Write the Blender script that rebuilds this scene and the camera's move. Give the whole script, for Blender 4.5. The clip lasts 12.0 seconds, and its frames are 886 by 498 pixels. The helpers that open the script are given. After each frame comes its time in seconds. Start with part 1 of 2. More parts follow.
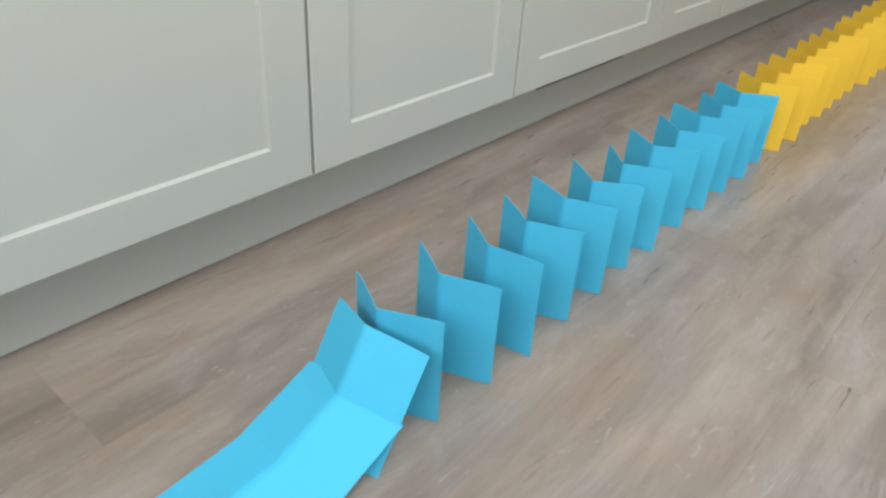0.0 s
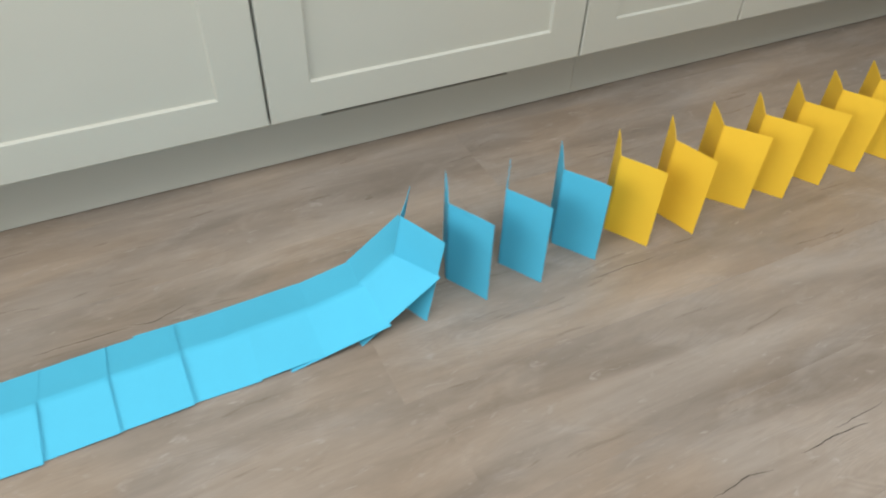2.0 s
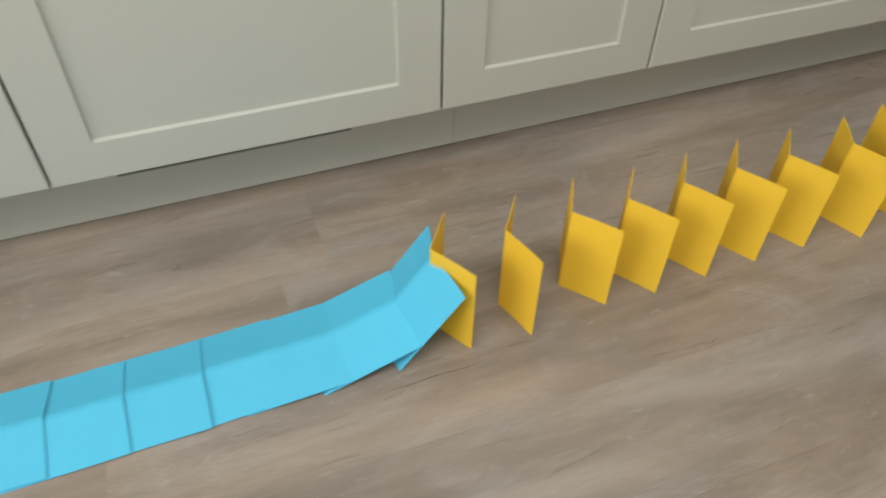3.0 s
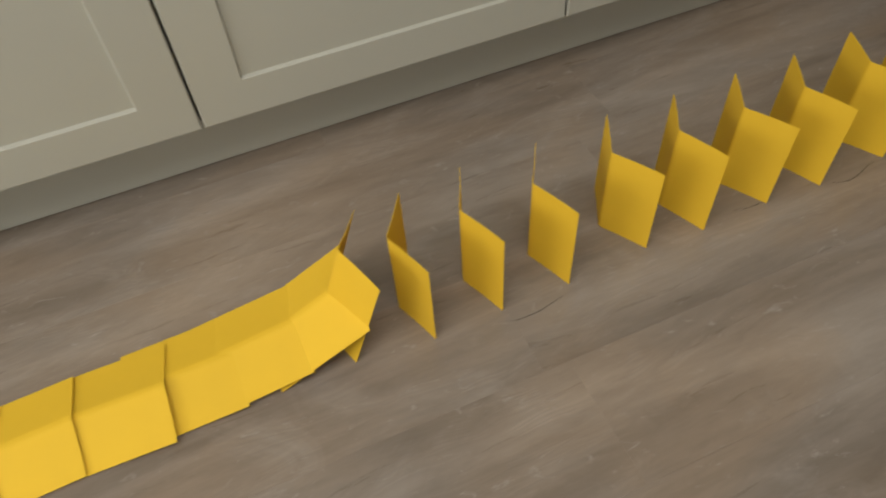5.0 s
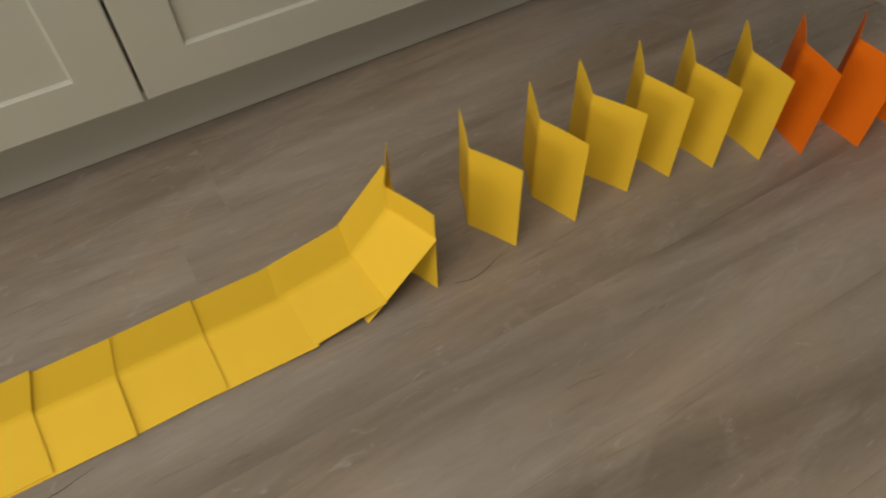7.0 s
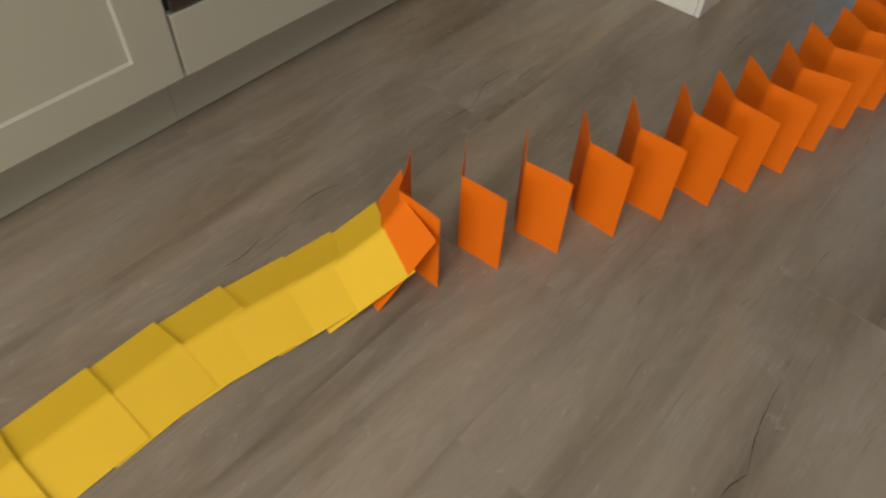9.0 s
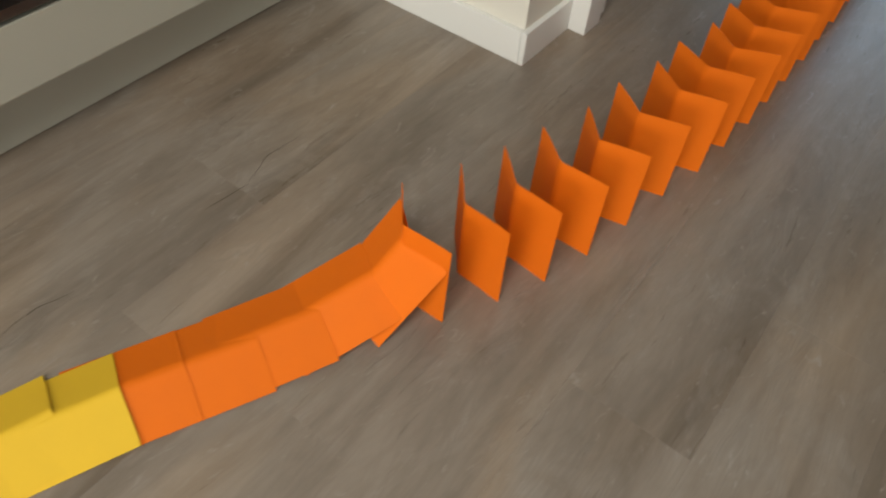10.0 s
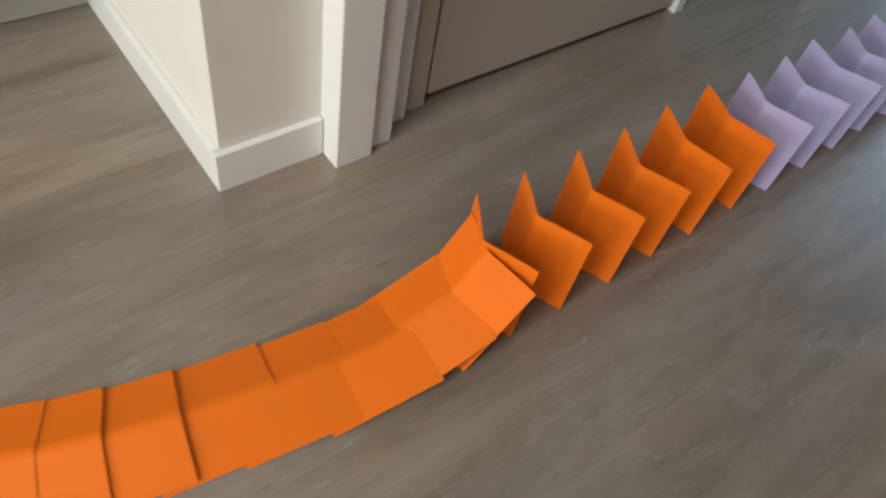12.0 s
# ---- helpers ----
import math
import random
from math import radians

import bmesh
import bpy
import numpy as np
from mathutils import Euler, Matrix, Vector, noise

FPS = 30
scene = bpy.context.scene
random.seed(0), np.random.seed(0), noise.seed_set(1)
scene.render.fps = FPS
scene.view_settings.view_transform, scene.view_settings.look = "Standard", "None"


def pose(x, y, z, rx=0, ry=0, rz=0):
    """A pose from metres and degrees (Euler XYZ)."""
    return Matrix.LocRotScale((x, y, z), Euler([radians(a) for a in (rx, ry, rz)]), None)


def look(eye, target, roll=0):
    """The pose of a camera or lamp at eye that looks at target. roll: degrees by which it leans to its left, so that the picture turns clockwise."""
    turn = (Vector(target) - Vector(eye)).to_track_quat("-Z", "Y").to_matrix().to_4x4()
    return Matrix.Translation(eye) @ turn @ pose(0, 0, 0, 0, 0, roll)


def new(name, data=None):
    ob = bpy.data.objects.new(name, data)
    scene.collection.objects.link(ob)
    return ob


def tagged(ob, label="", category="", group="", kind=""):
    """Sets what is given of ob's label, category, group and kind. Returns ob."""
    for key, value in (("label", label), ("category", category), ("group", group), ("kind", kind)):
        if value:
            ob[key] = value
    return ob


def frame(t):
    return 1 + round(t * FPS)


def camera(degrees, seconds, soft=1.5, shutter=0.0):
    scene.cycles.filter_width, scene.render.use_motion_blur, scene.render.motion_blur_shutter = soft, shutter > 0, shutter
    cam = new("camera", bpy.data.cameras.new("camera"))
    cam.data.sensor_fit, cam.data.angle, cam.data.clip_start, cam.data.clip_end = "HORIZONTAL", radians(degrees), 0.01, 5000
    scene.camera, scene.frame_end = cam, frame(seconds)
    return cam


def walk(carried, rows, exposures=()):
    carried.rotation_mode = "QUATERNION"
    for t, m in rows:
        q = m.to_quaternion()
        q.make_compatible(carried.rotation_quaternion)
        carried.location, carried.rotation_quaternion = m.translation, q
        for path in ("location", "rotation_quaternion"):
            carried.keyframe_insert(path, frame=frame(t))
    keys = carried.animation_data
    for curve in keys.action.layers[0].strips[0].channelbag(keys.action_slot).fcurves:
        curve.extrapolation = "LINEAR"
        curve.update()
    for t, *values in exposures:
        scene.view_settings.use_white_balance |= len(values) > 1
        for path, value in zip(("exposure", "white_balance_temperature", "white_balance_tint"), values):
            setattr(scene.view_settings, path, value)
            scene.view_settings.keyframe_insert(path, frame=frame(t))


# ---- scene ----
cam = camera(64.2, 12.0, soft=2.1, shutter=0.3)

# seconds, eye, target, roll
PATH = [
    (0, (-1.103, -0.751, 0.615), (0.205, 0.321, -0.453), 3.8),
    (0.5, (-0.867, -0.831, 0.708), (0.22, 0.221, -0.601), 2.2),
    (1, (-0.652, -0.903, 0.742), (0.306, 0.231, -0.598), 1.3),
    (1.5, (-0.427, -0.954, 0.744), (0.344, 0.312, -0.598), 0.8),
    (2, (-0.193, -0.993, 0.772), (0.485, 0.312, -0.584), 2.1),
    (2.5, (0.023, -0.997, 0.771), (0.604, 0.359, -0.58), 0.1),
    (2.7, (0.103, -0.968, 0.782), (0.652, 0.385, -0.585), 1.4),
    (4.3, (0.809, -0.887, 0.798), (1.193, 0.366, -0.713), -5.4),
    (4.5, (0.881, -0.876, 0.806), (1.237, 0.337, -0.744), -6.2),
    (5, (1.039, -0.871, 0.807), (1.466, 0.313, -0.747), -4.8),
    (5.5, (1.154, -0.88, 0.802), (1.584, 0.318, -0.741), -5.4),
    (6, (1.277, -0.893, 0.803), (1.869, 0.257, -0.723), -3.6),
    (6.5, (1.441, -0.865, 0.784), (2.066, 0.279, -0.732), -1.2),
    (7, (1.583, -0.864, 0.766), (2.168, 0.213, -0.814), -2.3),
    (7.2, (1.642, -0.876, 0.757), (2.245, 0.235, -0.793), -2.9),
    (8.8, (1.97, -0.902, 0.814), (2.931, -0.031, -0.709), 1.9),
    (9, (2.033, -0.903, 0.823), (3.015, -0.073, -0.709), 2.3),
    (9.5, (2.19, -0.916, 0.827), (3.215, -0.155, -0.712), 3.0),
    (10, (2.384, -0.974, 0.817), (3.442, -0.252, -0.718), 4.4),
    (10.5, (2.563, -1.037, 0.785), (3.568, -0.259, -0.76), 5.3),
    (11, (2.768, -1.054, 0.801), (3.702, -0.24, -0.769), 8.0),
    (11.5, (2.958, -1.076, 0.8), (3.931, -0.263, -0.747), 12.0),
    (12, (3.16, -1.107, 0.795), (4.086, -0.257, -0.761), 13.9),
]
EXPOSURES = [
    (0.0, -0.28, 5750, 8), (1.0, -0.26, 5900, 8), (2.5, -0.32, 6150, 8), (4.5, -0.73, 6600, 9), (7.0, -0.78, 7000, 10), (9.0, -0.43, 7050, 7), (10.5, 0.08, 6550, 7), (12.0, 0.34, 6350, 7),
]
walk(cam, [(t, look(eye, target, roll)) for t, eye, target, roll in PATH], EXPOSURES)

# ---------------------------------------------------------------- light
world = bpy.data.worlds.new("overcast_sky")
scene.world = world
world.use_nodes = True
wn = world.node_tree
sky = wn.nodes.new("ShaderNodeTexSky")
sky.sky_type, sky.sun_disc = "NISHITA", False
sky.sun_elevation, sky.sun_rotation = radians(35), radians(250)
wn.nodes["Background"].inputs["Strength"].default_value = 0.1
wn.links.new(sky.outputs["Color"], wn.nodes["Background"].inputs["Color"])


def opening_light(name, place, turn, width, height, watts, colour):
    """An area lamp in an opening: the daylight of a window, or the added overhead fill."""
    data = bpy.data.lights.new(name, "AREA")
    data.shape, data.size, data.size_y, data.energy, data.color = "RECTANGLE", width, height, watts, colour
    ob = new(name, data)
    ob.matrix_world = pose(*place, *turn)
    return ob


FILL_X0, FILL_X1, FILL_Y0, FILL_Y1 = -1.2, 2.0, -1.85, -0.85  # opening in the unseen ceiling, added for an overhead fill lamp
opening_light("roof_light", ((FILL_X0 + FILL_X1) / 2, (FILL_Y0 + FILL_Y1) / 2, 2.56), (0, 0, 0), FILL_X1 - FILL_X0, FILL_Y1 - FILL_Y0, 94, (1.0, 0.98, 0.94))
opening_light("window_light_west", (-2.46, -1.15, 1.7), (90, 0, -90), 2.1, 1.3, 85, (1.0, 0.98, 0.94))
opening_light("window_light_south", (-0.6, -3.16, 1.45), (90, 0, 0), 2.6, 1.1, 44, (1.0, 0.97, 0.92))
opening_light("window_light_east", (7.46, -0.7, 1.3), (90, 0, 90), 1.3, 2.05, 20, (0.55, 0.76, 1.0))


# ---------------------------------------------------------------- materials
def material(name, colour, rough=0.5, metal=0.0, vary=0.06, scale=14.0, bump=0.05, bump_scale=300.0, spec=0.5, stretch=(1, 1, 1), coat=0.0):
    """A procedural surface: two scales of tone variation and a fine relief, in metres."""
    m = bpy.data.materials.new(name)
    m.use_nodes = True
    n, l = m.node_tree.nodes, m.node_tree.links
    b = n["Principled BSDF"]
    b.inputs["Metallic"].default_value = metal
    b.inputs["Specular IOR Level"].default_value = spec
    b.inputs["Coat Weight"].default_value = coat
    tc = n.new("ShaderNodeTexCoord")
    mp = n.new("ShaderNodeMapping")
    mp.inputs["Scale"].default_value = stretch
    l.new(tc.outputs["Object"], mp.inputs["Vector"])
    big, fine = n.new("ShaderNodeTexNoise"), n.new("ShaderNodeTexNoise")
    big.inputs["Scale"].default_value, big.inputs["Detail"].default_value = scale, 4
    fine.inputs["Scale"].default_value, fine.inputs["Detail"].default_value = bump_scale, 2
    for node in (big, fine):
        l.new(mp.outputs["Vector"], node.inputs["Vector"])
    info = n.new("ShaderNodeObjectInfo")
    add = n.new("ShaderNodeMath")
    add.operation = "MULTIPLY_ADD"
    add.inputs[1].default_value = 0.5
    l.new(info.outputs["Random"], add.inputs[0])
    l.new(big.outputs["Fac"], add.inputs[2])
    ramp = n.new("ShaderNodeMapRange")
    ramp.inputs["From Min"].default_value, ramp.inputs["From Max"].default_value = 0.3, 1.2
    ramp.inputs["To Min"].default_value, ramp.inputs["To Max"].default_value = 1 - vary, 1 + vary
    l.new(add.outputs["Value"], ramp.inputs["Value"])
    mul = n.new("ShaderNodeVectorMath")
    mul.operation = "SCALE"
    mul.inputs[0].default_value = colour
    l.new(ramp.outputs["Result"], mul.inputs["Scale"])
    l.new(mul.outputs["Vector"], b.inputs["Base Color"])
    rr = n.new("ShaderNodeMapRange")
    rr.inputs["To Min"].default_value, rr.inputs["To Max"].default_value = rough - 0.06, rough + 0.06
    l.new(big.outputs["Fac"], rr.inputs["Value"])
    l.new(rr.outputs["Result"], b.inputs["Roughness"])
    bp = n.new("ShaderNodeBump")
    bp.inputs["Strength"].default_value, bp.inputs["Distance"].default_value = bump, 0.001
    l.new(fine.outputs["Fac"], bp.inputs["Height"])
    l.new(bp.outputs["Normal"], b.inputs["Normal"])
    return m


def wood_floor():
    """Grey-brown oak plank: broad tone bands, long streaks, whorls, pale limed patches and thin dark cracks along x."""
    m = bpy.data.materials.new("grey_oak_plank")
    m.use_nodes = True
    n, l = m.node_tree.nodes, m.node_tree.links
    b = n["Principled BSDF"]
    geo, info = n.new("ShaderNodeNewGeometry"), n.new("ShaderNodeObjectInfo")
    off = n.new("ShaderNodeVectorMath")
    off.operation = "MULTIPLY_ADD"
    off.inputs[1].default_value = (3.0, 7.0, 5.0)
    l.new(info.outputs["Random"], off.inputs[0])
    l.new(geo.outputs["Position"], off.inputs[2])

    def noise_at(stretch, scale, detail, rough=0.55, distort=0.0, source=None):
        mp = n.new("ShaderNodeMapping")
        mp.inputs["Scale"].default_value = stretch
        l.new((source or off).outputs["Vector"], mp.inputs["Vector"])
        t = n.new("ShaderNodeTexNoise")
        t.inputs["Scale"].default_value, t.inputs["Detail"].default_value = scale, detail
        t.inputs["Roughness"].default_value, t.inputs["Distortion"].default_value = rough, distort
        l.new(mp.outputs["Vector"], t.inputs["Vector"])
        return t

    def ramp(source, stops):
        r = n.new("ShaderNodeValToRGB")
        e = r.color_ramp.elements
        while len(e) < len(stops):
            e.new(0.5)
        for k, (at, c) in zip(e, stops):
            k.position, k.color = at, (*c, 1)
        l.new(source.outputs["Fac"], r.inputs["Fac"])
        return r

    def mix(kind, a, c, fac):
        x = n.new("ShaderNodeMix")
        x.data_type, x.blend_type = "RGBA", kind
        if isinstance(fac, float):
            x.inputs["Factor"].default_value = fac
        else:
            l.new(fac, x.inputs["Factor"])
        l.new(a, x.inputs["A"])
        if isinstance(c, tuple):
            x.inputs["B"].default_value = (*c, 1)
        else:
            l.new(c, x.inputs["B"])
        return x.outputs["Result"]

    ground = n.new("ShaderNodeVectorMath")
    ground.operation = "MULTIPLY_ADD"
    ground.inputs[1].default_value = (0.09, 0.07, 0.05)
    l.new(info.outputs["Random"], ground.inputs[0])
    l.new(geo.outputs["Position"], ground.inputs[2])
    warp = noise_at((1.2, 3.0, 1.0), 2.2, 3)
    bent = n.new("ShaderNodeVectorMath")
    bent.operation = "MULTIPLY_ADD"
    bent.inputs[1].default_value = (0.04, 0.07, 0.0)
    l.new(warp.outputs["Color"], bent.inputs[0])
    l.new(off.outputs["Vector"], bent.inputs[2])
    bands = noise_at((0.75, 5.0, 1.0), 2.0, 5, 0.62, 0.5, ground)
    streak = noise_at((1.4, 17.0, 1.0), 3.6, 6, 0.62, 0.25, bent)
    fine = noise_at((5.0, 120.0, 1.0), 5.0, 4, 0.6, 0.0, bent)
    patch = noise_at((1.0, 2.0, 1.0), 4.2, 5, 0.62, 1.6, ground)
    base = ramp(bands, [(0.3, (0.160, 0.130, 0.101)), (0.5, (0.240, 0.200, 0.162)), (0.7, (0.325, 0.277, 0.230))])
    dark = ramp(streak, [(0.27, (0.66, 0.64, 0.63)), (0.46, (1, 1, 1)), (0.75, (1.12, 1.12, 1.13))])
    col = mix("MULTIPLY", base.outputs["Color"], dark.outputs["Color"], 0.18)
    grain = ramp(fine, [(0.3, (0.82, 0.81, 0.8)), (0.6, (1.06, 1.06, 1.06))])
    col = mix("MULTIPLY", col, grain.outputs["Color"], 0.16)
    mottle = noise_at((2.4, 6.5, 1.0), 7.0, 7, 0.72, 0.8, bent)
    spots = ramp(mottle, [(0.36, (0.80, 0.79, 0.78)), (0.5, (1, 1, 1)), (0.64, (1.1, 1.1, 1.1))])
    col = mix("MULTIPLY", col, spots.outputs["Color"], 0.28)
    lime = ramp(patch, [(0.52, (0, 0, 0)), (0.72, (0.46, 0.46, 0.46))])
    col = mix("MIX", col, (0.32, 0.285, 0.25), lime.outputs["Color"])
    # warm stains, broad and faint, and small pale scuffs
    stain = noise_at((1.0, 2.2, 1.0), 2.7, 3, 0.5, 0.6, ground)
    warm = ramp(stain, [(0.42, (1, 1, 1)), (0.66, (1.09, 0.99, 0.87))])
    col = mix("MULTIPLY", col, warm.outputs["Color"], 0.8)
    scuff = noise_at((3.0, 7.5, 1.0), 7.5, 5, 0.66, 1.4, off)
    pale = ramp(scuff, [(0.61, (0, 0, 0)), (0.72, (0.5, 0.5, 0.5))])
    col = mix("MIX", col, (0.40, 0.365, 0.325), pale.outputs["Color"])
    # cracks: where a stretched, bent field crosses a level, and only here and there
    vein = noise_at((0.55, 4.2, 1.0), 2.1, 4, 0.55, 0.9, bent)
    sub = n.new("ShaderNodeMath")
    sub.operation = "SUBTRACT"
    sub.inputs[1].default_value = 0.43
    l.new(vein.outputs["Fac"], sub.inputs[0])
    ab = n.new("ShaderNodeMath")
    ab.operation = "ABSOLUTE"
    l.new(sub.outputs["Value"], ab.inputs[0])
    line = n.new("ShaderNodeMapRange")
    line.inputs["From Min"].default_value, line.inputs["From Max"].default_value = 0.0, 0.0035
    line.inputs["To Min"].default_value, line.inputs["To Max"].default_value = 1.0, 0.0
    l.new(ab.outputs["Value"], line.inputs["Value"])
    gate = noise_at((1.0, 1.6, 1.0), 2.6, 2)
    open_ = n.new("ShaderNodeMapRange")
    open_.inputs["From Min"].default_value, open_.inputs["From Max"].default_value = 0.66, 0.76
    l.new(gate.outputs["Fac"], open_.inputs["Value"])
    # growth rings: level lines of the same stretched field, as fine relief and a faint darker line
    turns = n.new("ShaderNodeMath")
    turns.operation = "MULTIPLY"
    turns.inputs[1].default_value = 190.0
    l.new(vein.outputs["Fac"], turns.inputs[0])
    ring = n.new("ShaderNodeMath")
    ring.operation = "SINE"
    l.new(turns.outputs["Value"], ring.inputs[0])
    worn = n.new("ShaderNodeMapRange")
    worn.inputs["From Min"].default_value, worn.inputs["From Max"].default_value = 0.45, 0.62
    worn.inputs["To Min"].default_value, worn.inputs["To Max"].default_value = 0.06, 0.6
    l.new(patch.outputs["Fac"], worn.inputs["Value"])
    rings = n.new("ShaderNodeMath")
    rings.operation = "MULTIPLY"
    l.new(ring.outputs["Value"], rings.inputs[0])
    l.new(worn.outputs["Result"], rings.inputs[1])
    faint = n.new("ShaderNodeMapRange")
    faint.inputs["From Min"].default_value, faint.inputs["From Max"].default_value = -0.6, 0.6
    faint.inputs["To Min"].default_value, faint.inputs["To Max"].default_value = 0.0, 0.16
    l.new(rings.outputs["Value"], faint.inputs["Value"])
    col = mix("MIX", col, (0.13, 0.105, 0.085), faint.outputs["Result"])
    relief = n.new("ShaderNodeMath")
    relief.operation = "MULTIPLY_ADD"
    relief.inputs[1].default_value = 0.36
    l.new(rings.outputs["Value"], relief.inputs[0])
    l.new(streak.outputs["Fac"], relief.inputs[2])
    crack = n.new("ShaderNodeMath")
    crack.operation = "MULTIPLY"
    l.new(line.outputs["Result"], crack.inputs[0])
    l.new(open_.outputs["Result"], crack.inputs[1])
    col = mix("MIX", col, (0.07, 0.055, 0.045), crack.outputs["Value"])
    tone = n.new("ShaderNodeMapRange")
    tone.inputs["To Min"].default_value, tone.inputs["To Max"].default_value = 0.985, 1.015
    l.new(info.outputs["Random"], tone.inputs["Value"])
    sc = n.new("ShaderNodeVectorMath")
    sc.operation = "SCALE"
    l.new(col, sc.inputs[0])
    l.new(tone.outputs["Result"], sc.inputs["Scale"])
    l.new(sc.outputs["Vector"], b.inputs["Base Color"])
    rr = n.new("ShaderNodeMapRange")
    rr.inputs["To Min"].default_value, rr.inputs["To Max"].default_value = 0.22, 0.38
    b.inputs["Specular IOR Level"].default_value = 0.4
    l.new(streak.outputs["Fac"], rr.inputs["Value"])
    l.new(rr.outputs["Result"], b.inputs["Roughness"])
    bp = n.new("ShaderNodeBump")
    bp.inputs["Strength"].default_value, bp.inputs["Distance"].default_value = 0.4, 0.0012
    l.new(relief.outputs["Value"], bp.inputs["Height"])
    l.new(bp.outputs["Normal"], b.inputs["Normal"])
    return m


OAK = wood_floor()
PAINT = material("cabinet_paint", (0.418, 0.412, 0.348), 0.38, vary=0.03, scale=5, bump=0.04, bump_scale=700)
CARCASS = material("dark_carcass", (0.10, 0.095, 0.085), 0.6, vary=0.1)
VENT = material("vent_recess", (0.15, 0.14, 0.11), 0.6)
WHITE = material("white_gloss_trim", (0.80, 0.80, 0.765), 0.35, vary=0.03, scale=6, bump=0.06, bump_scale=500)
WALL = material("wall_paint", (0.74, 0.715, 0.635), 0.75, vary=0.05, scale=9, bump=0.35, bump_scale=420)
# unseen ceiling and outer walls: colours lowered to cut bounced light
DIM_CEIL = material("dim_ceiling_paint", (0.30, 0.29, 0.27), 0.85, vary=0.03)
DIM_WALL = material("dim_wall_paint", (0.15, 0.14, 0.125), 0.8, vary=0.05)
LEAF = material("door_lacquer", (0.45, 0.385, 0.315), 0.42, vary=0.03, scale=4)
GLASS = material("black_oven_glass", (0.012, 0.011, 0.011), 0.07, vary=0.05, bump=0.0, spec=0.6)
STEEL = material("dark_steel_trim", (0.13, 0.125, 0.12), 0.35, metal=0.8, vary=0.08)
PAPER = {
    "blue": material("blue_card", (0.082, 0.418, 0.59), 0.64, vary=0.035, scale=22, bump=0.12, bump_scale=1500, spec=0.22),
    "yellow": material("yellow_card", (0.775, 0.488, 0.034), 0.64, vary=0.035, scale=22, bump=0.12, bump_scale=1500, spec=0.22),
    "orange": material("orange_card", (0.81, 0.163, 0.006), 0.64, vary=0.035, scale=22, bump=0.12, bump_scale=1500, spec=0.22),
    "lilac": material("lilac_card", (0.47, 0.42, 0.645), 0.64, vary=0.035, scale=22, bump=0.12, bump_scale=1500, spec=0.22),
}


# ---------------------------------------------------------------- mesh helpers
def mesh_of(name, bm, mat, smooth=False):
    me = bpy.data.meshes.new(name)
    bm.normal_update()
    bm.to_mesh(me)
    bm.free()
    me.materials.append(mat)
    for p in me.polygons:
        p.use_smooth = smooth
    return me


def part(name, bm, mat, parent=None, label="", smooth=False):
    ob = new(name, mesh_of(name, bm, mat, smooth))
    ob.parent = parent
    return tagged(ob, label)


def box(x0, x1, y0, y1, z0, z1, bevel=0.0, bm=None):
    bm = bm or bmesh.new()
    made = bmesh.ops.create_cube(bm, size=1.0, matrix=Matrix.LocRotScale(((x0 + x1) / 2, (y0 + y1) / 2, (z0 + z1) / 2), None, (x1 - x0, y1 - y0, z1 - z0)))
    if bevel:
        edges = list({e for v in made["verts"] for e in v.link_edges})
        bmesh.ops.bevel(bm, geom=edges, offset=bevel, segments=2, affect="EDGES", profile=0.6)
    return bm


def structure(name, bm, mat, label, category):
    return tagged(part(name, bm, mat), label, category, kind="structure")


# ---------------------------------------------------------------- the room
X0, X1, Y0, Y1, TOP = -2.5, 7.5, -3.2, 0.68, 2.5
CX, CY = 3.421, -0.414  # the corner of the wall past the cabinets

floor = structure("floor", box(X0 - 0.1, X1 + 0.1, Y0 - 0.1, Y1 + 0.1, -0.06, -0.009), CARCASS, "grey-brown oak plank floor with fine cracks and limed grain", "floor")
# four slabs leave a hole for the added overhead fill lamp
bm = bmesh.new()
for a, c, e, f in ((X0 - 0.1, FILL_X0, Y0 - 0.1, Y1 + 0.1), (FILL_X1, X1 + 0.1, Y0 - 0.1, Y1 + 0.1), (FILL_X0, FILL_X1, Y0 - 0.1, FILL_Y0), (FILL_X0, FILL_X1, FILL_Y1, Y1 + 0.1)):
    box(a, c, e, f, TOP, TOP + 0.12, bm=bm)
structure("ceiling", bm, DIM_CEIL, "unseen ceiling darkened to cut bounced light, open for the added fill lamp", "ceiling")
structure("wall_north", box(X0, CX, 0.62, Y1, 0, TOP), WALL, "plain painted wall behind the kitchen cabinets", "wall")


def wall_with_opening(name, along, at, thick, a0, a1, o0, o1, z0, z1, label):
    """A wall with one rectangular opening; along 'x' or 'y'."""
    bm = bmesh.new()
    for p0, p1, q0, q1 in ((a0, o0, 0, TOP), (o1, a1, 0, TOP), (o0, o1, 0, z0), (o0, o1, z1, TOP)):
        if p1 - p0 > 0.001 and q1 - q0 > 0.001:
            if along == "x":
                box(p0, p1, at, at + thick, q0, q1, bm=bm)
            else:
                box(at, at + thick, p0, p1, q0, q1, bm=bm)
    return structure(name, bm, DIM_WALL, label, "wall")


# closing walls out of view, coloured dark so that shadows stay deep
wall_with_opening("wall_west", "y", X0 - 0.1, 0.1, Y0, Y1, -2.3, 0.0, 0.75, 2.35, "unseen closing wall darkened to cut bounced light, with a wide window")
wall_with_opening("wall_south", "x", Y0 - 0.1, 0.1, X0, X1, -1.9, 0.7, 0.9, 2.0, "unseen closing wall darkened to cut bounced light, with a window")
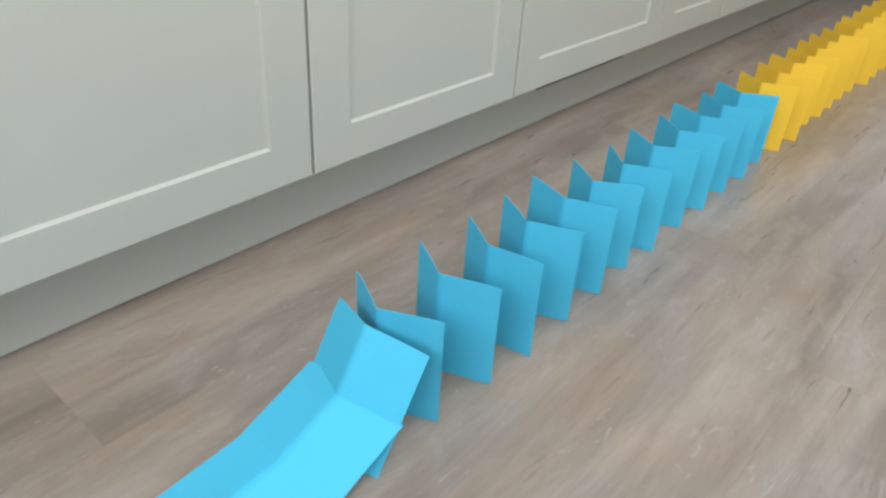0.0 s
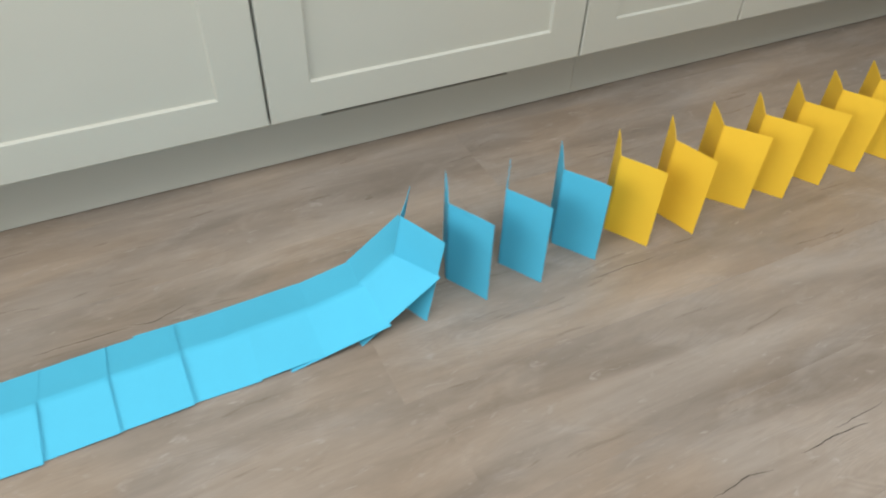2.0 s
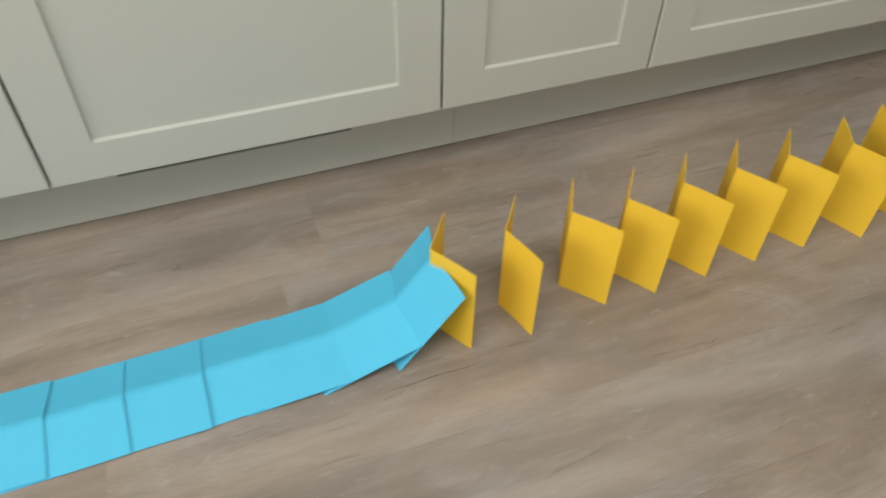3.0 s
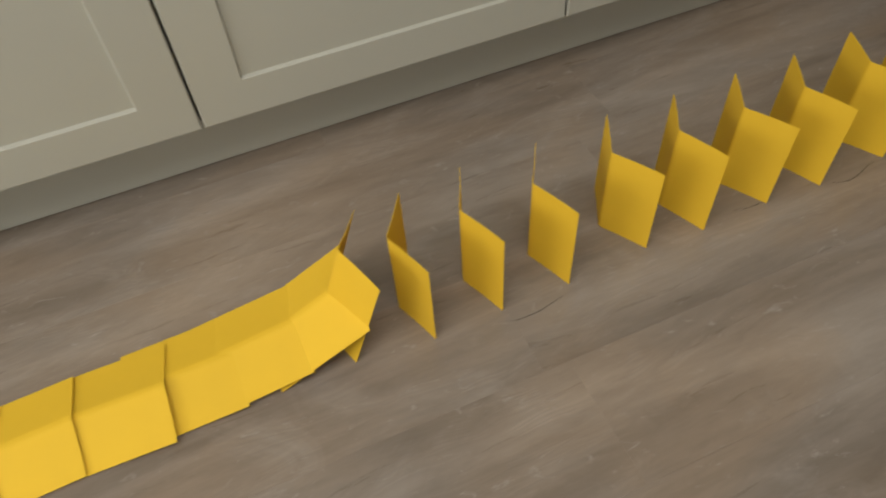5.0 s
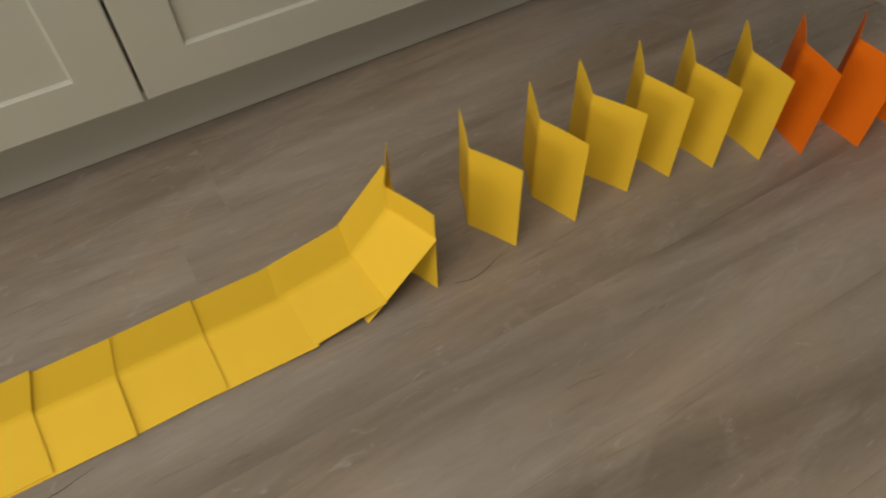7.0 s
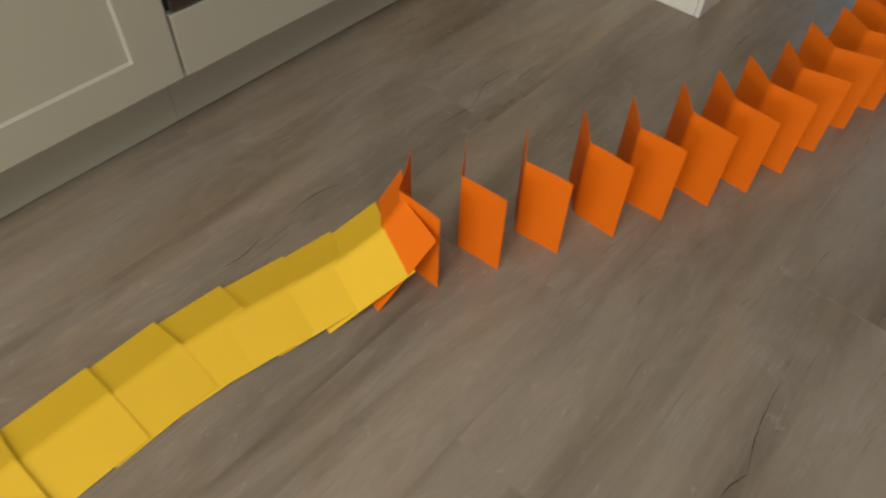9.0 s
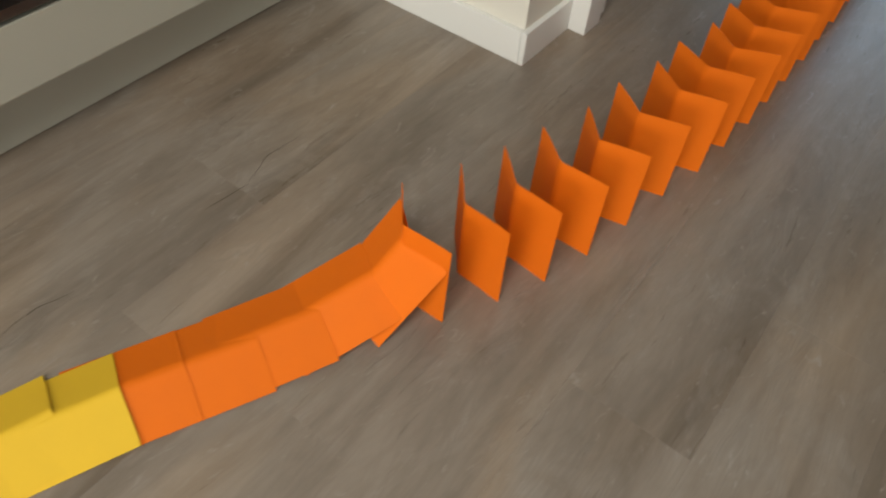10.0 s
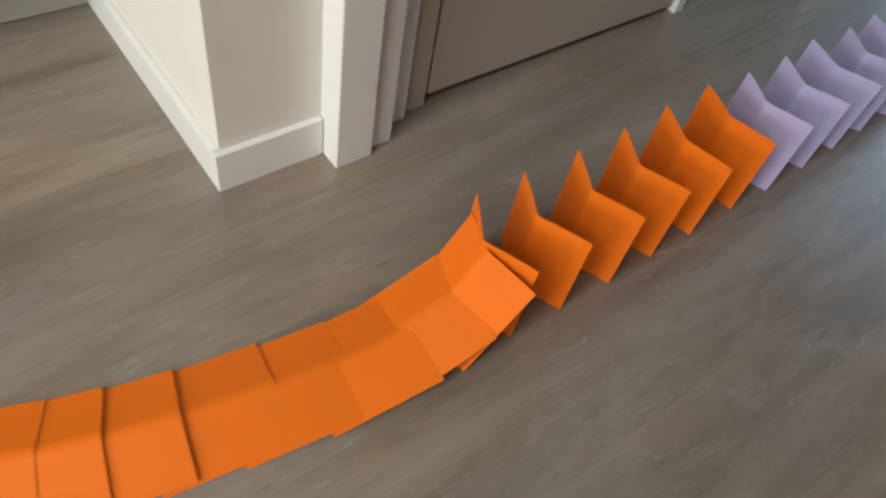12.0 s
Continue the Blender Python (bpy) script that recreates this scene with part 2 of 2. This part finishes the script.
wall_with_opening("wall_east", "y", X1, 0.1, Y0, Y1, -1.36, -0.04, 0.25, 2.35, "unseen closing wall darkened to cut bounced light, with a tall window")

# the wall corner with the door in it
DX0, DX1 = 3.80, 4.44
structure("wall_corner", box(CX, DX0 - 0.06, CY, Y1, 0, TOP), WALL, "warm white plastered wall corner beside a door", "wall")
structure("wall_hall", box(DX1 + 0.04, X1, CY + 0.5, Y1, 0, TOP), WALL, "warm white plastered wall past the door", "wall")
structure("wall_lintel", box(DX0 - 0.06, DX1 + 0.04, CY, Y1, 2.12, TOP), WALL, "warm white plastered wall over the door", "wall")
structure("wall_recess", box(DX0 - 0.06, DX1 + 0.04, CY + 0.2, Y1, 0, 2.12), WALL, "warm white wall behind the closed door", "wall")


def baseboard(x0, x1, y0, y1):
    bm = box(x0, x1, y0, y1, 0.0, 0.071, 0.0018)
    return structure("baseboard", bm, WHITE, "white painted baseboard along the wall corner", "baseboard")


baseboard(CX - 0.012, CX - 0.0003, CY + 0.0005, 0.09)
baseboard(CX - 0.012, 3.5795, CY - 0.012, CY - 0.0003)

door_frame = tagged(new("door_frame"), "warm white painted wooden door frame with stepped moulding", "door frame", kind="structure")
# the stop's shade is put into its colour: darker door beige, not trim white
for name, x0, x1, front in (("architrave", 3.581, 3.645, -0.464), ("moulding", 3.6455, 3.691, -0.450), ("lining", 3.6915, 3.741, -0.4175), ("door_stop", 3.7415, 3.7895, -0.4055), ("jamb", 4.4505, 4.478, -0.409)):
    part(name, box(x0, x1, front, -0.20 if x0 > 3.735 else CY, 0.0, 2.10 if x0 > 3.69 else 2.14, 0.002), LEAF if name == "door_stop" else WHITE, door_frame, "door stop in the darker door beige, which stands for its shade" if name == "door_stop" else "")
door = structure("door_1", box(DX0, DX1, -0.400, -0.362, 0.017, 2.09, 0.002), LEAF, "closed plain beige lacquered door above a dark gap", "door")
# dark strip added to give the gap below the leaf its shade
structure("threshold", box(DX0 - 0.008, DX1 + 0.008, -0.385, -0.25, 0.0, 0.004), CARCASS, "dark strip that paints the shade of the gap under the door", "threshold")


# ---------------------------------------------------------------- kitchen cabinets
PLINTH_Y, DOOR_Z0, DOOR_Z1, GAP = 0.08, 0.135, 0.86, 0.0022


def shaker_door(x0, x1, z0, z1, parent, label=""):
    """A frame-and-panel door: stiles, rails, a recessed panel behind a small bevelled step. Front at y = 0."""
    w, rb = 0.0715, 0.0625
    bm = bmesh.new()
    xs, zs = (x0, x0 + w, x1 - w, x1), (z0, z0 + rb, z1 - w, z1)

    def ring(ax0, ax1, az0, az1, y):
        return [bm.verts.new(p) for p in ((ax0, y, az0), (ax1, y, az0), (ax1, y, az1), (ax0, y, az1))]

    loops = [
        ring(x0, x1, z0, z1, 0.0195), ring(x0, x1, z0, z1, 0.0016), ring(x0 + 0.0016, x1 - 0.0016, z0 + 0.0016, z1 - 0.0016, 0.0),
        ring(xs[1] - 0.0008, xs[2] + 0.0008, zs[1] - 0.0008, zs[2] + 0.0008, 0.0), ring(xs[1], xs[2], zs[1], zs[2], 0.0008),
        ring(xs[1] + 0.0015, xs[2] - 0.0015, zs[1] + 0.0015, zs[2] - 0.0015, 0.0050),
        ring(xs[1] + 0.0022, xs[2] - 0.0022, zs[1] + 0.0022, zs[2] - 0.0022, 0.0056),
    ]
    for a, c in zip(loops, loops[1:]):
        for k in range(4):
            bm.faces.new((a[k], a[(k + 1) % 4], c[(k + 1) % 4], c[k]))
    bm.faces.new(loops[-1])
    bm.faces.new(list(reversed(loops[0])))
    bmesh.ops.recalc_face_normals(bm, faces=bm.faces)
    return part("door", bm, PAINT, parent, label)


def base_cabinet(x0, x1, vent=None):
    cab = tagged(new("base_cabinet"), "off-white painted base cabinet with a shaker door", "cabinet", "kitchen base cabinets")
    cab.location = (x0, 0, 0)
    w = x1 - x0
    part("body", box(0.0005, w - 0.0005, 0.0215, 0.60, DOOR_Z0, 0.88), CARCASS, cab)
    shaker_door(GAP, w - GAP, DOOR_Z0, DOOR_Z1, cab)
    if vent:
        a, c = vent
        v = part("vent_slot", box(a, c, 0.022, 0.0795, 0.1285, 0.1345), VENT, cab, "thin dark ventilation slot under the door")
        part("lip", box(a, c, 0.004, 0.0215, 0.1290, 0.1312), VENT, v)
    return cab


edges = (-2.1, -1.6, -1.0, -0.5, 0.0, 0.6, 1.0, 1.6, 2.05, 2.46)
for a, c in zip(edges, edges[1:]):
    base_cabinet(a, c, (0.088, 0.445) if a == 0.0 else None)

oven_unit = tagged(new("oven_cabinet"), "off-white oven cabinet with a plain drawer front", "cabinet")
part("body", box(2.4605, 3.06, 0.0215, 0.60, DOOR_Z0, 0.88), CARCASS, oven_unit)
front = part("drawer_front", box(2.46 + GAP, 3.06 - GAP, 0.0, 0.0195, DOOR_Z0, 0.240, 0.0018), PAINT, oven_unit, "plain off-white drawer front")
oven = tagged(new("oven"), "built-in oven with a black glass door and dark steel trim", "oven")
part("glass_door", box(2.466, 3.054, -0.012, 0.0205, 0.268, 0.84, 0.002), GLASS, oven, "black glass oven door")
part("bottom_trim", box(2.466, 3.054, -0.002, 0.0205, 0.2475, 0.2655, 0.0015), STEEL, oven, "dark steel strip")
base_cabinet(3.06, CX - 0.014)

plinth = tagged(new("plinth"), "off-white recessed plinth boards under the kitchen cabinets", "plinth")
for a, c in ((-2.1, -1.0), (-1.0, 0.655), (0.655, 2.46), (2.46, CX - 0.0125)):
    part("plinth_board", box(a + 0.0004, c - 0.0004, PLINTH_Y, PLINTH_Y + 0.016, 0.0015, 0.1345, 0.0008), PAINT, plinth)


# ---------------------------------------------------------------- folded cards
CARD_H, CARD_W, SHEET = 0.148, 0.077, 0.0007
# middle of the foot line (x, y), heading, half of the opening angle
BLUE = [
    (-1.415, -0.326, -2.2, 63.5), (-1.32, -0.324, -1.2, 63.2), (-1.221, -0.325, -2.7, 59.2),
    (-1.126, -0.32, -1.9, 66.1), (-1.027, -0.321, -3.6, 61.9), (-0.936, -0.321, 1.2, 59.4),
    (-0.839, -0.319, 0.5, 60.2), (-0.74, -0.318, -1.8, 59.6), (-0.64, -0.312, -0.1, 63.2),
    (-0.542, -0.317, -4.0, 64.0), (-0.455, -0.32, -10.5, 68.5), (-0.363, -0.316, -3.5, 63.5),
    (-0.276, -0.311, 0.8, 69.8), (-0.181, -0.313, -1.5, 55.5), (-0.091, -0.32, -9.0, 55.0),
    (0.01, -0.313, 0.0, 58.0), (0.109, -0.316, -4.0, 57.0), (0.2, -0.31, 2.5, 64.5),
    (0.299, -0.317, -2.5, 57.5), (0.401, -0.309, 1.0, 58.0),
]
YELLOW = [
    (0.502, -0.318, -3.0, 57.5), (0.601, -0.322, -10.5, 64.5), (0.713, -0.312, 4.0, 56.0),
    (0.804, -0.319, -2.5, 54.5), (0.898, -0.316, -4.5, 56.5), (0.993, -0.315, -4.8, 56.2),
    (1.091, -0.317, -7.0, 55.0), (1.198, -0.326, -6.5, 63.5), (1.293, -0.321, -2.0, 67.0),
    (1.4, -0.323, -5.5, 64.0), (1.523, -0.316, 1.5, 61.5), (1.623, -0.323, -4.5, 64.5),
    (1.733, -0.322, -0.2, 61.2), (1.832, -0.326, -3.8, 64.2), (1.951, -0.321, 2.8, 64.8),
    (2.053, -0.326, -3.0, 68.0), (2.145, -0.322, 2.0, 64.0), (2.229, -0.332, -9.5, 64.5),
    (2.301, -0.351, -13.5, 66.5), (2.379, -0.376, -20.0, 70.0),
]
ORANGE = [
    (2.451, -0.404, -29.0, 72.0), (2.533, -0.443, -30.0, 61.0), (2.614, -0.484, -25.5, 60.5),
    (2.699, -0.53, -24.5, 59.5), (2.788, -0.571, -26.0, 66.0), (2.869, -0.608, -24.0, 63.5),
    (2.951, -0.647, -27.0, 67.0), (3.022, -0.676, -24.0, 70.5), (3.1, -0.697, -19.2, 70.2),
    (3.189, -0.719, -17.2, 59.5), (3.28, -0.73, -10.2, 63.2), (3.372, -0.751, -10.7, 63.3),
    (3.456, -0.756, -5.0, 67.0), (3.547, -0.771, -6.3, 58.0), (3.63, -0.771, -5.0, 62.5),
    (3.715, -0.773, -2.0, 64.0), (3.811, -0.777, -3.0, 64.0), (3.906, -0.776, -3.8, 63.8),
    (4.001, -0.775, -6.8, 71.2), (4.108, -0.773, -4.8, 72.0),
]
LILAC = [
    (4.201, -0.781, -5.5, 66.5), (4.309, -0.781, -2.0, 63.0), (4.407, -0.777, 1.0, 68.0),
    (4.511, -0.781, -3.0, 59.0), (4.608, -0.78, -0.3, 61.2), (4.714, -0.78, -5.3, 60.6),
]
ROWS = [(c, *r) for c, rows in (("blue", BLUE), ("yellow", YELLOW), ("orange", ORANGE), ("lilac", LILAC)) for r in rows]


FOLD = {"blue": 0.0011, "yellow": 0.0011, "orange": 0.0015, "lilac": 0.0017}  # how soft the fold is


def panel_mesh(colour, side):
    """One half of a card: from the fold to its free edge, curved into the soft fold, corners slightly rounded."""
    bm = bmesh.new()
    soft = FOLD[colour]
    ys = [0.32 * soft, 0.0016, 0.0032, 0.0056, 0.008, 0.0108, 0.014, 0.018, 0.0228, 0.034, 0.048, 0.063, CARD_W]
    cols, rows = len(ys) - 1, 3
    grid = {}
    for face in (0, 1):
        for i in range(cols + 1):
            y = ys[i]
            bow = soft * max(0.0, 1 - (y - ys[0]) / (4.7 * soft)) ** 2 + 0.0009 * math.sin(math.pi * (y - ys[0]) / (CARD_W - ys[0]))
            for j in range(rows + 1):
                z = CARD_H * j / rows
                if i == cols and j in (0, rows):
                    z += 0.0006 if j == 0 else -0.0006
                grid[face, i, j] = bm.verts.new((bow + (SHEET if face else 0.0), side * y, z))
    for i in range(cols):
        for j in range(rows):
            bm.faces.new([grid[0, i, j], grid[0, i + 1, j], grid[0, i + 1, j + 1], grid[0, i, j + 1]])
            bm.faces.new([grid[1, i, j], grid[1, i, j + 1], grid[1, i + 1, j + 1], grid[1, i + 1, j]])
    for i in range(cols):
        for j in (0, rows):
            bm.faces.new([grid[0, i, j], grid[1, i, j], grid[1, i + 1, j], grid[0, i + 1, j]])
    for j in range(rows):
        for i in (0, cols):
            bm.faces.new([grid[0, i, j], grid[0, i, j + 1], grid[1, i, j + 1], grid[1, i, j]])
    bmesh.ops.recalc_face_normals(bm, faces=bm.faces)
    me = mesh_of("panel", bm, PAPER[colour], True)
    me.set_sharp_from_angle(angle=radians(40))
    return me


PANELS = {c: (panel_mesh(c, 1), panel_mesh(c, -1)) for c in PAPER}


def settled(i):
    """Half of the opening angle of a card that lies flat: the cards in the bend stay more folded."""
    return float(np.interp(i, [28, 39], [74.0, 69.0]))


def panel_poses(half):
    """Both halves of a card in the card's space: fold behind the foot line, free edges on it."""
    back = CARD_W * math.cos(radians(half))
    return pose(-back, 0, 0, 0, 0, half - 90), pose(-back, 0, 0, 0, 0, 90 - half)


def folded_card(colour, standing):
    label = f"folded {colour} paper card " + ("standing upright in the row" if standing else "that topples forward onto the next card" if standing is None else "lying fallen on the floor")
    card = tagged(new("folded_card"), label, "paper card", "row of folded cards")
    card["colour"] = colour
    for me in PANELS[colour]:
        p = new("panel", me)
        p.parent = card
    return card


# how far the toppling has come, in cards from the first one, time by time
FRONT = [
    (0.0, 7.75), (0.5, 9.8), (1.0, 12.17), (1.5, 14.38), (2.0, 16.33), (2.5, 18.3), (2.7, 18.95), (4.3, 24.05), (4.5, 24.85), (5.0, 26.5),
    (5.5, 28.5), (6.0, 29.9), (6.5, 31.43), (7.0, 33.0), (7.2, 33.36), (8.8, 40.1), (9.0, 40.95), (9.5, 43.05), (10.0, 45.1), (10.5, 47.5),
    (11.0, 49.95), (11.5, 51.8), (12.0, 53.95),
]
chance = random.Random(11)
# the side slip of the fallen cards along the row, and the turn of single ones
SLIP_AT = [0, 9, 11, 13, 15, 17, 19, 21, 23, 25, 27, 29, 31, 34, 37, 39, 41, 43, 45, 47, 49, 51, 53, 58]
SLIP_BY = [-0.002, -0.002, 0.002, 0.006, 0.005, 0.004, 0.001, -0.002, 0.005, 0.01, 0.007, 0.003, 0.0, -0.004, -0.006, -0.008, -0.004, 0.008, 0.01, 0.001, -0.011, -0.016, -0.018, -0.017]
TURN = {39: -1.0, 40: 0.8, **{k: 1.5 for k in range(46, 53)}}
SWAY = [(chance.uniform(-1.1, 1.1) + TURN.get(k, 0.0), chance.uniform(-0.0014, 0.0014) + float(np.interp(k, SLIP_AT, SLIP_BY)), chance.uniform(-0.014, -0.008) - (0.012 if k in (47, 48) else 0.0)) for k in range(len(ROWS))]


def tilts(t):
    """The forward lean of every card at a time: the front card falls freely, each one behind it leans on the next."""
    g = float(np.interp(t, [a for a, _ in FRONT], [b for _, b in FRONT]))
    n = len(ROWS)
    lean = [0.0] * n
    lead = min(int(g), n - 2)

    def gap(i):
        return math.hypot(ROWS[i + 1][1] - ROWS[i][1], ROWS[i + 1][2] - ROWS[i][2])

    free = math.degrees(math.asin(min(0.97, gap(lead) / CARD_H)))
    lean[lead] = free * (g - int(g)) ** 1.25
    for i in range(lead - 1, -1, -1):
        on = lean[i + 1]
        more = math.degrees(math.asin(min(0.99, gap(i) * math.cos(radians(on)) / CARD_H)))
        lean[i] = min(on + more * 1.06, REST[i])
    return lean


def along(i):
    """How a card comes to lie: between the way to the next cards and the way that its neighbours face, eased a little into their line."""
    near = [ROWS[min(max(k, 0), len(ROWS) - 1)] for k in range(i - 2, i + 3)]
    ahead = (near[3][1] + near[4][1]) / 2 - near[2][1], (near[3][2] + near[4][2]) / 2 - near[2][2]
    heading = 0.65 * math.degrees(math.atan2(ahead[1], ahead[0])) + 0.35 * sum(r[3] for r in near) / 5
    side = sum(0.25 * ((r[2] - ROWS[i][2]) * math.cos(radians(heading)) - (r[1] - ROWS[i][1]) * math.sin(radians(heading))) for r in near[1:4])
    return heading, side


def card_pose(i, lean):
    _, x, y, yaw, half = ROWS[i]
    down = (lean / 90) ** 0.8
    heading, aside = along(i)
    turn, side, slip = SWAY[i]
    turn, side, slip = turn * down, side * down, slip * down
    yaw += (heading - yaw) * down + turn
    return pose(x, y, 0.0004, 0, 0, yaw) @ pose(slip, side + aside * down, 0, 0, lean, 0), panel_poses(half + (settled(i) - half) * min(1.0, lean / 42) ** 1.5)


OPEN = {47: 0.0045, 48: 0.005}  # two cards that stay more open


def resting():
    """The lean at which each fallen card comes to rest: its upper end lies on the back of the next card, over its fold, now close, now a little open."""
    n, rise = len(ROWS), [0.02] * len(ROWS)
    for i in range(n - 2, -1, -1):
        top = card_pose(i, 88.0)[0] @ Vector((0, 0, CARD_H))
        aside = (card_pose(i + 1, 88.0)[0].inverted() @ top).y
        under = card_pose(i, 88.0)[0].inverted() @ card_pose(i + 1, 88.0)[0].translation
        loose = OPEN.get(i, chance.uniform(0.0, 0.0019) if i < 20 else chance.uniform(0.0004, 0.0032) if i < 34 else chance.uniform(0.0, 0.0010))
        rise[i] = max((0.05 * rise[i + 1] + 0.0011 + 0.26 * abs(aside) + loose) / CARD_H, (0.0011 + 0.27 * abs(under.y)) / max(0.05, under.z))
    return [90 - math.degrees(math.asin(min(k, 0.07))) for k in rise]


REST = resting()
AT_START, AT_END = tilts(0.0), tilts(12.0)
CARDS = []
for i, row in enumerate(ROWS):
    standing = False if AT_START[i] > 86 else True if AT_END[i] == 0.0 else None
    card = folded_card(row[0], standing)
    place, sides = card_pose(i, AT_START[i])
    card.matrix_basis = place
    for p, m in zip(card.children, sides):
        p.matrix_basis = m
    CARDS.append(card)


# ---------------------------------------------------------------- floor planks
PLANK_W, PLANK_L, SEAM = 0.1775, 1.28, -0.3200


def plank_mesh(length):
    bm = box(0.00003, length - 0.00003, 0.00005, PLANK_W - 0.00005, -0.009, 0.0)
    top = [e for e in bm.edges if all(v.co.z > -0.001 for v in e.verts)]
    bmesh.ops.bevel(bm, geom=top, offset=0.00011, segments=1, affect="EDGES")
    return mesh_of("plank", bm, OAK)


plank_full = plank_mesh(PLANK_L)
shift = random.Random(5)
ENDS = {-2: 0.053, -3: -0.217}  # a known end joint of two rows
for r in range(int((Y0 - 0.1 - SEAM) / PLANK_W) - 1, int((Y1 - SEAM) / PLANK_W) + 1):
    x = ENDS.get(r, shift.uniform(0.0, PLANK_L))
    x -= PLANK_L * math.ceil((x - X0 + 0.1) / PLANK_L)
    while x < X1 + 0.05:
        start, end = max(x, X0 - 0.05), min(x + PLANK_L, X1 + 0.05)
        if end - start > 0.02:
            p = new("plank", plank_full if end - start > PLANK_L - 0.001 else plank_mesh(end - start))
            p.parent = floor
            p.location = (start, SEAM + PLANK_W * r, 0)
        x += PLANK_L


def crack(x0, x1, ys, seed, wide=0.00125):
    """A thin split in the wood, tapered and wandering, that runs along a plank; ys: its course across the plank, at even steps."""
    rnd = random.Random(seed)
    bm, n, side, rows = bmesh.new(), 22, 0.0, []
    knots = [k / max(1, len(ys) - 1) for k in range(len(ys))]
    bend = rnd.uniform(-0.008, 0.008) if len(ys) == 1 else 0.0
    for k in range(n + 1):
        u = k / n
        side = 0.75 * side + rnd.uniform(-0.0008, 0.0008)
        w = wide * math.sin(math.pi * min(0.97, max(0.03, u))) ** 0.6 * rnd.uniform(0.55, 1.0)
        yy = float(np.interp(u, knots, ys)) + side + bend * math.sin(math.pi * u * 1.4)
        xx = x0 + (x1 - x0) * u
        rows.append([bm.verts.new((xx, yy - w / 2, 0.0003)), bm.verts.new((xx, yy + w / 2, 0.0003))])
    for a, c in zip(rows, rows[1:]):
        bm.faces.new((a[0], c[0], c[1], a[1]))
    return part("crack", bm, SPLIT, floor, "thin dark split in the wood")


SPLIT = material("dark_split", (0.03, 0.025, 0.021), 0.9, spec=0.1)
# from x to x, its course in y, its width
SPLITS = [
    (-0.157, -0.043, (-0.774, -0.772, -0.764), 0.0020), (-0.046, 0.019, (-0.765, -0.757, -0.748, -0.743), 0.0020), (0.005, 0.16, (-0.755, -0.757, -0.754, -0.746), 0.0019),
    (0.105, 0.135, (-0.772, -0.768), 0.0030), (0.293, 0.385, (-0.771, -0.770, -0.766, -0.775), 0.0015), (0.437, 0.55, (-0.772, -0.771, -0.777), 0.0017), (0.505, 0.595, (-0.765, -0.762), 0.0012),
    (0.62, 0.73, (-0.762,), 0.0015), (-0.408, -0.282, (-0.213,), 0.00135), (-0.283, -0.204, (-0.21,), 0.00135), (0.372, 0.5, (-0.408,), 0.0012), (2.308, 2.4, (-0.244,), 0.00135),
    (2.449, 2.557, (-0.235,), 0.00135), (2.772, 2.853, (-0.260, -0.268), 0.00135), (2.853, 2.985, (-0.268, -0.242, -0.247), 0.0013),
    (2.50, 2.551, (-0.954, -0.957, -0.967), 0.0016), (2.548, 2.70, (-0.966, -0.950, -0.943, -0.938), 0.0014), (1.848, 1.935, (-0.398,), 0.00135), (1.69, 1.743, (-0.385,), 0.00135),
    (1.29, 1.377, (-0.41,), 0.00135), (4.366, 4.73, (-0.524,), 0.00135), (4.42, 4.7, (-0.57,), 0.00135),
]
for k, (a, c, ys, wide) in enumerate(SPLITS):
    crack(a, c, ys, 40 + k, wide)


# ---------------------------------------------------------------- what moves
def motions():
    steps = [k / 10 for k in range(0, 121)]
    history = [tilts(t) for t in steps]
    for i, card in enumerate(CARDS):
        leans = [h[i] for h in history]
        if max(leans) - min(leans) < 0.05:
            continue
        keep = [k for k in range(len(steps)) if k in (0, len(steps) - 1) or abs(leans[k] - leans[k - 1]) > 0.02 or abs(leans[min(k + 1, 120)] - leans[k]) > 0.02]
        rows = [(steps[k], *card_pose(i, leans[k])) for k in keep]
        walk(card, [(t, m) for t, m, _ in rows])
        for s, p in enumerate(card.children):
            walk(p, [(t, sides[s]) for t, _, sides in rows])


motions()
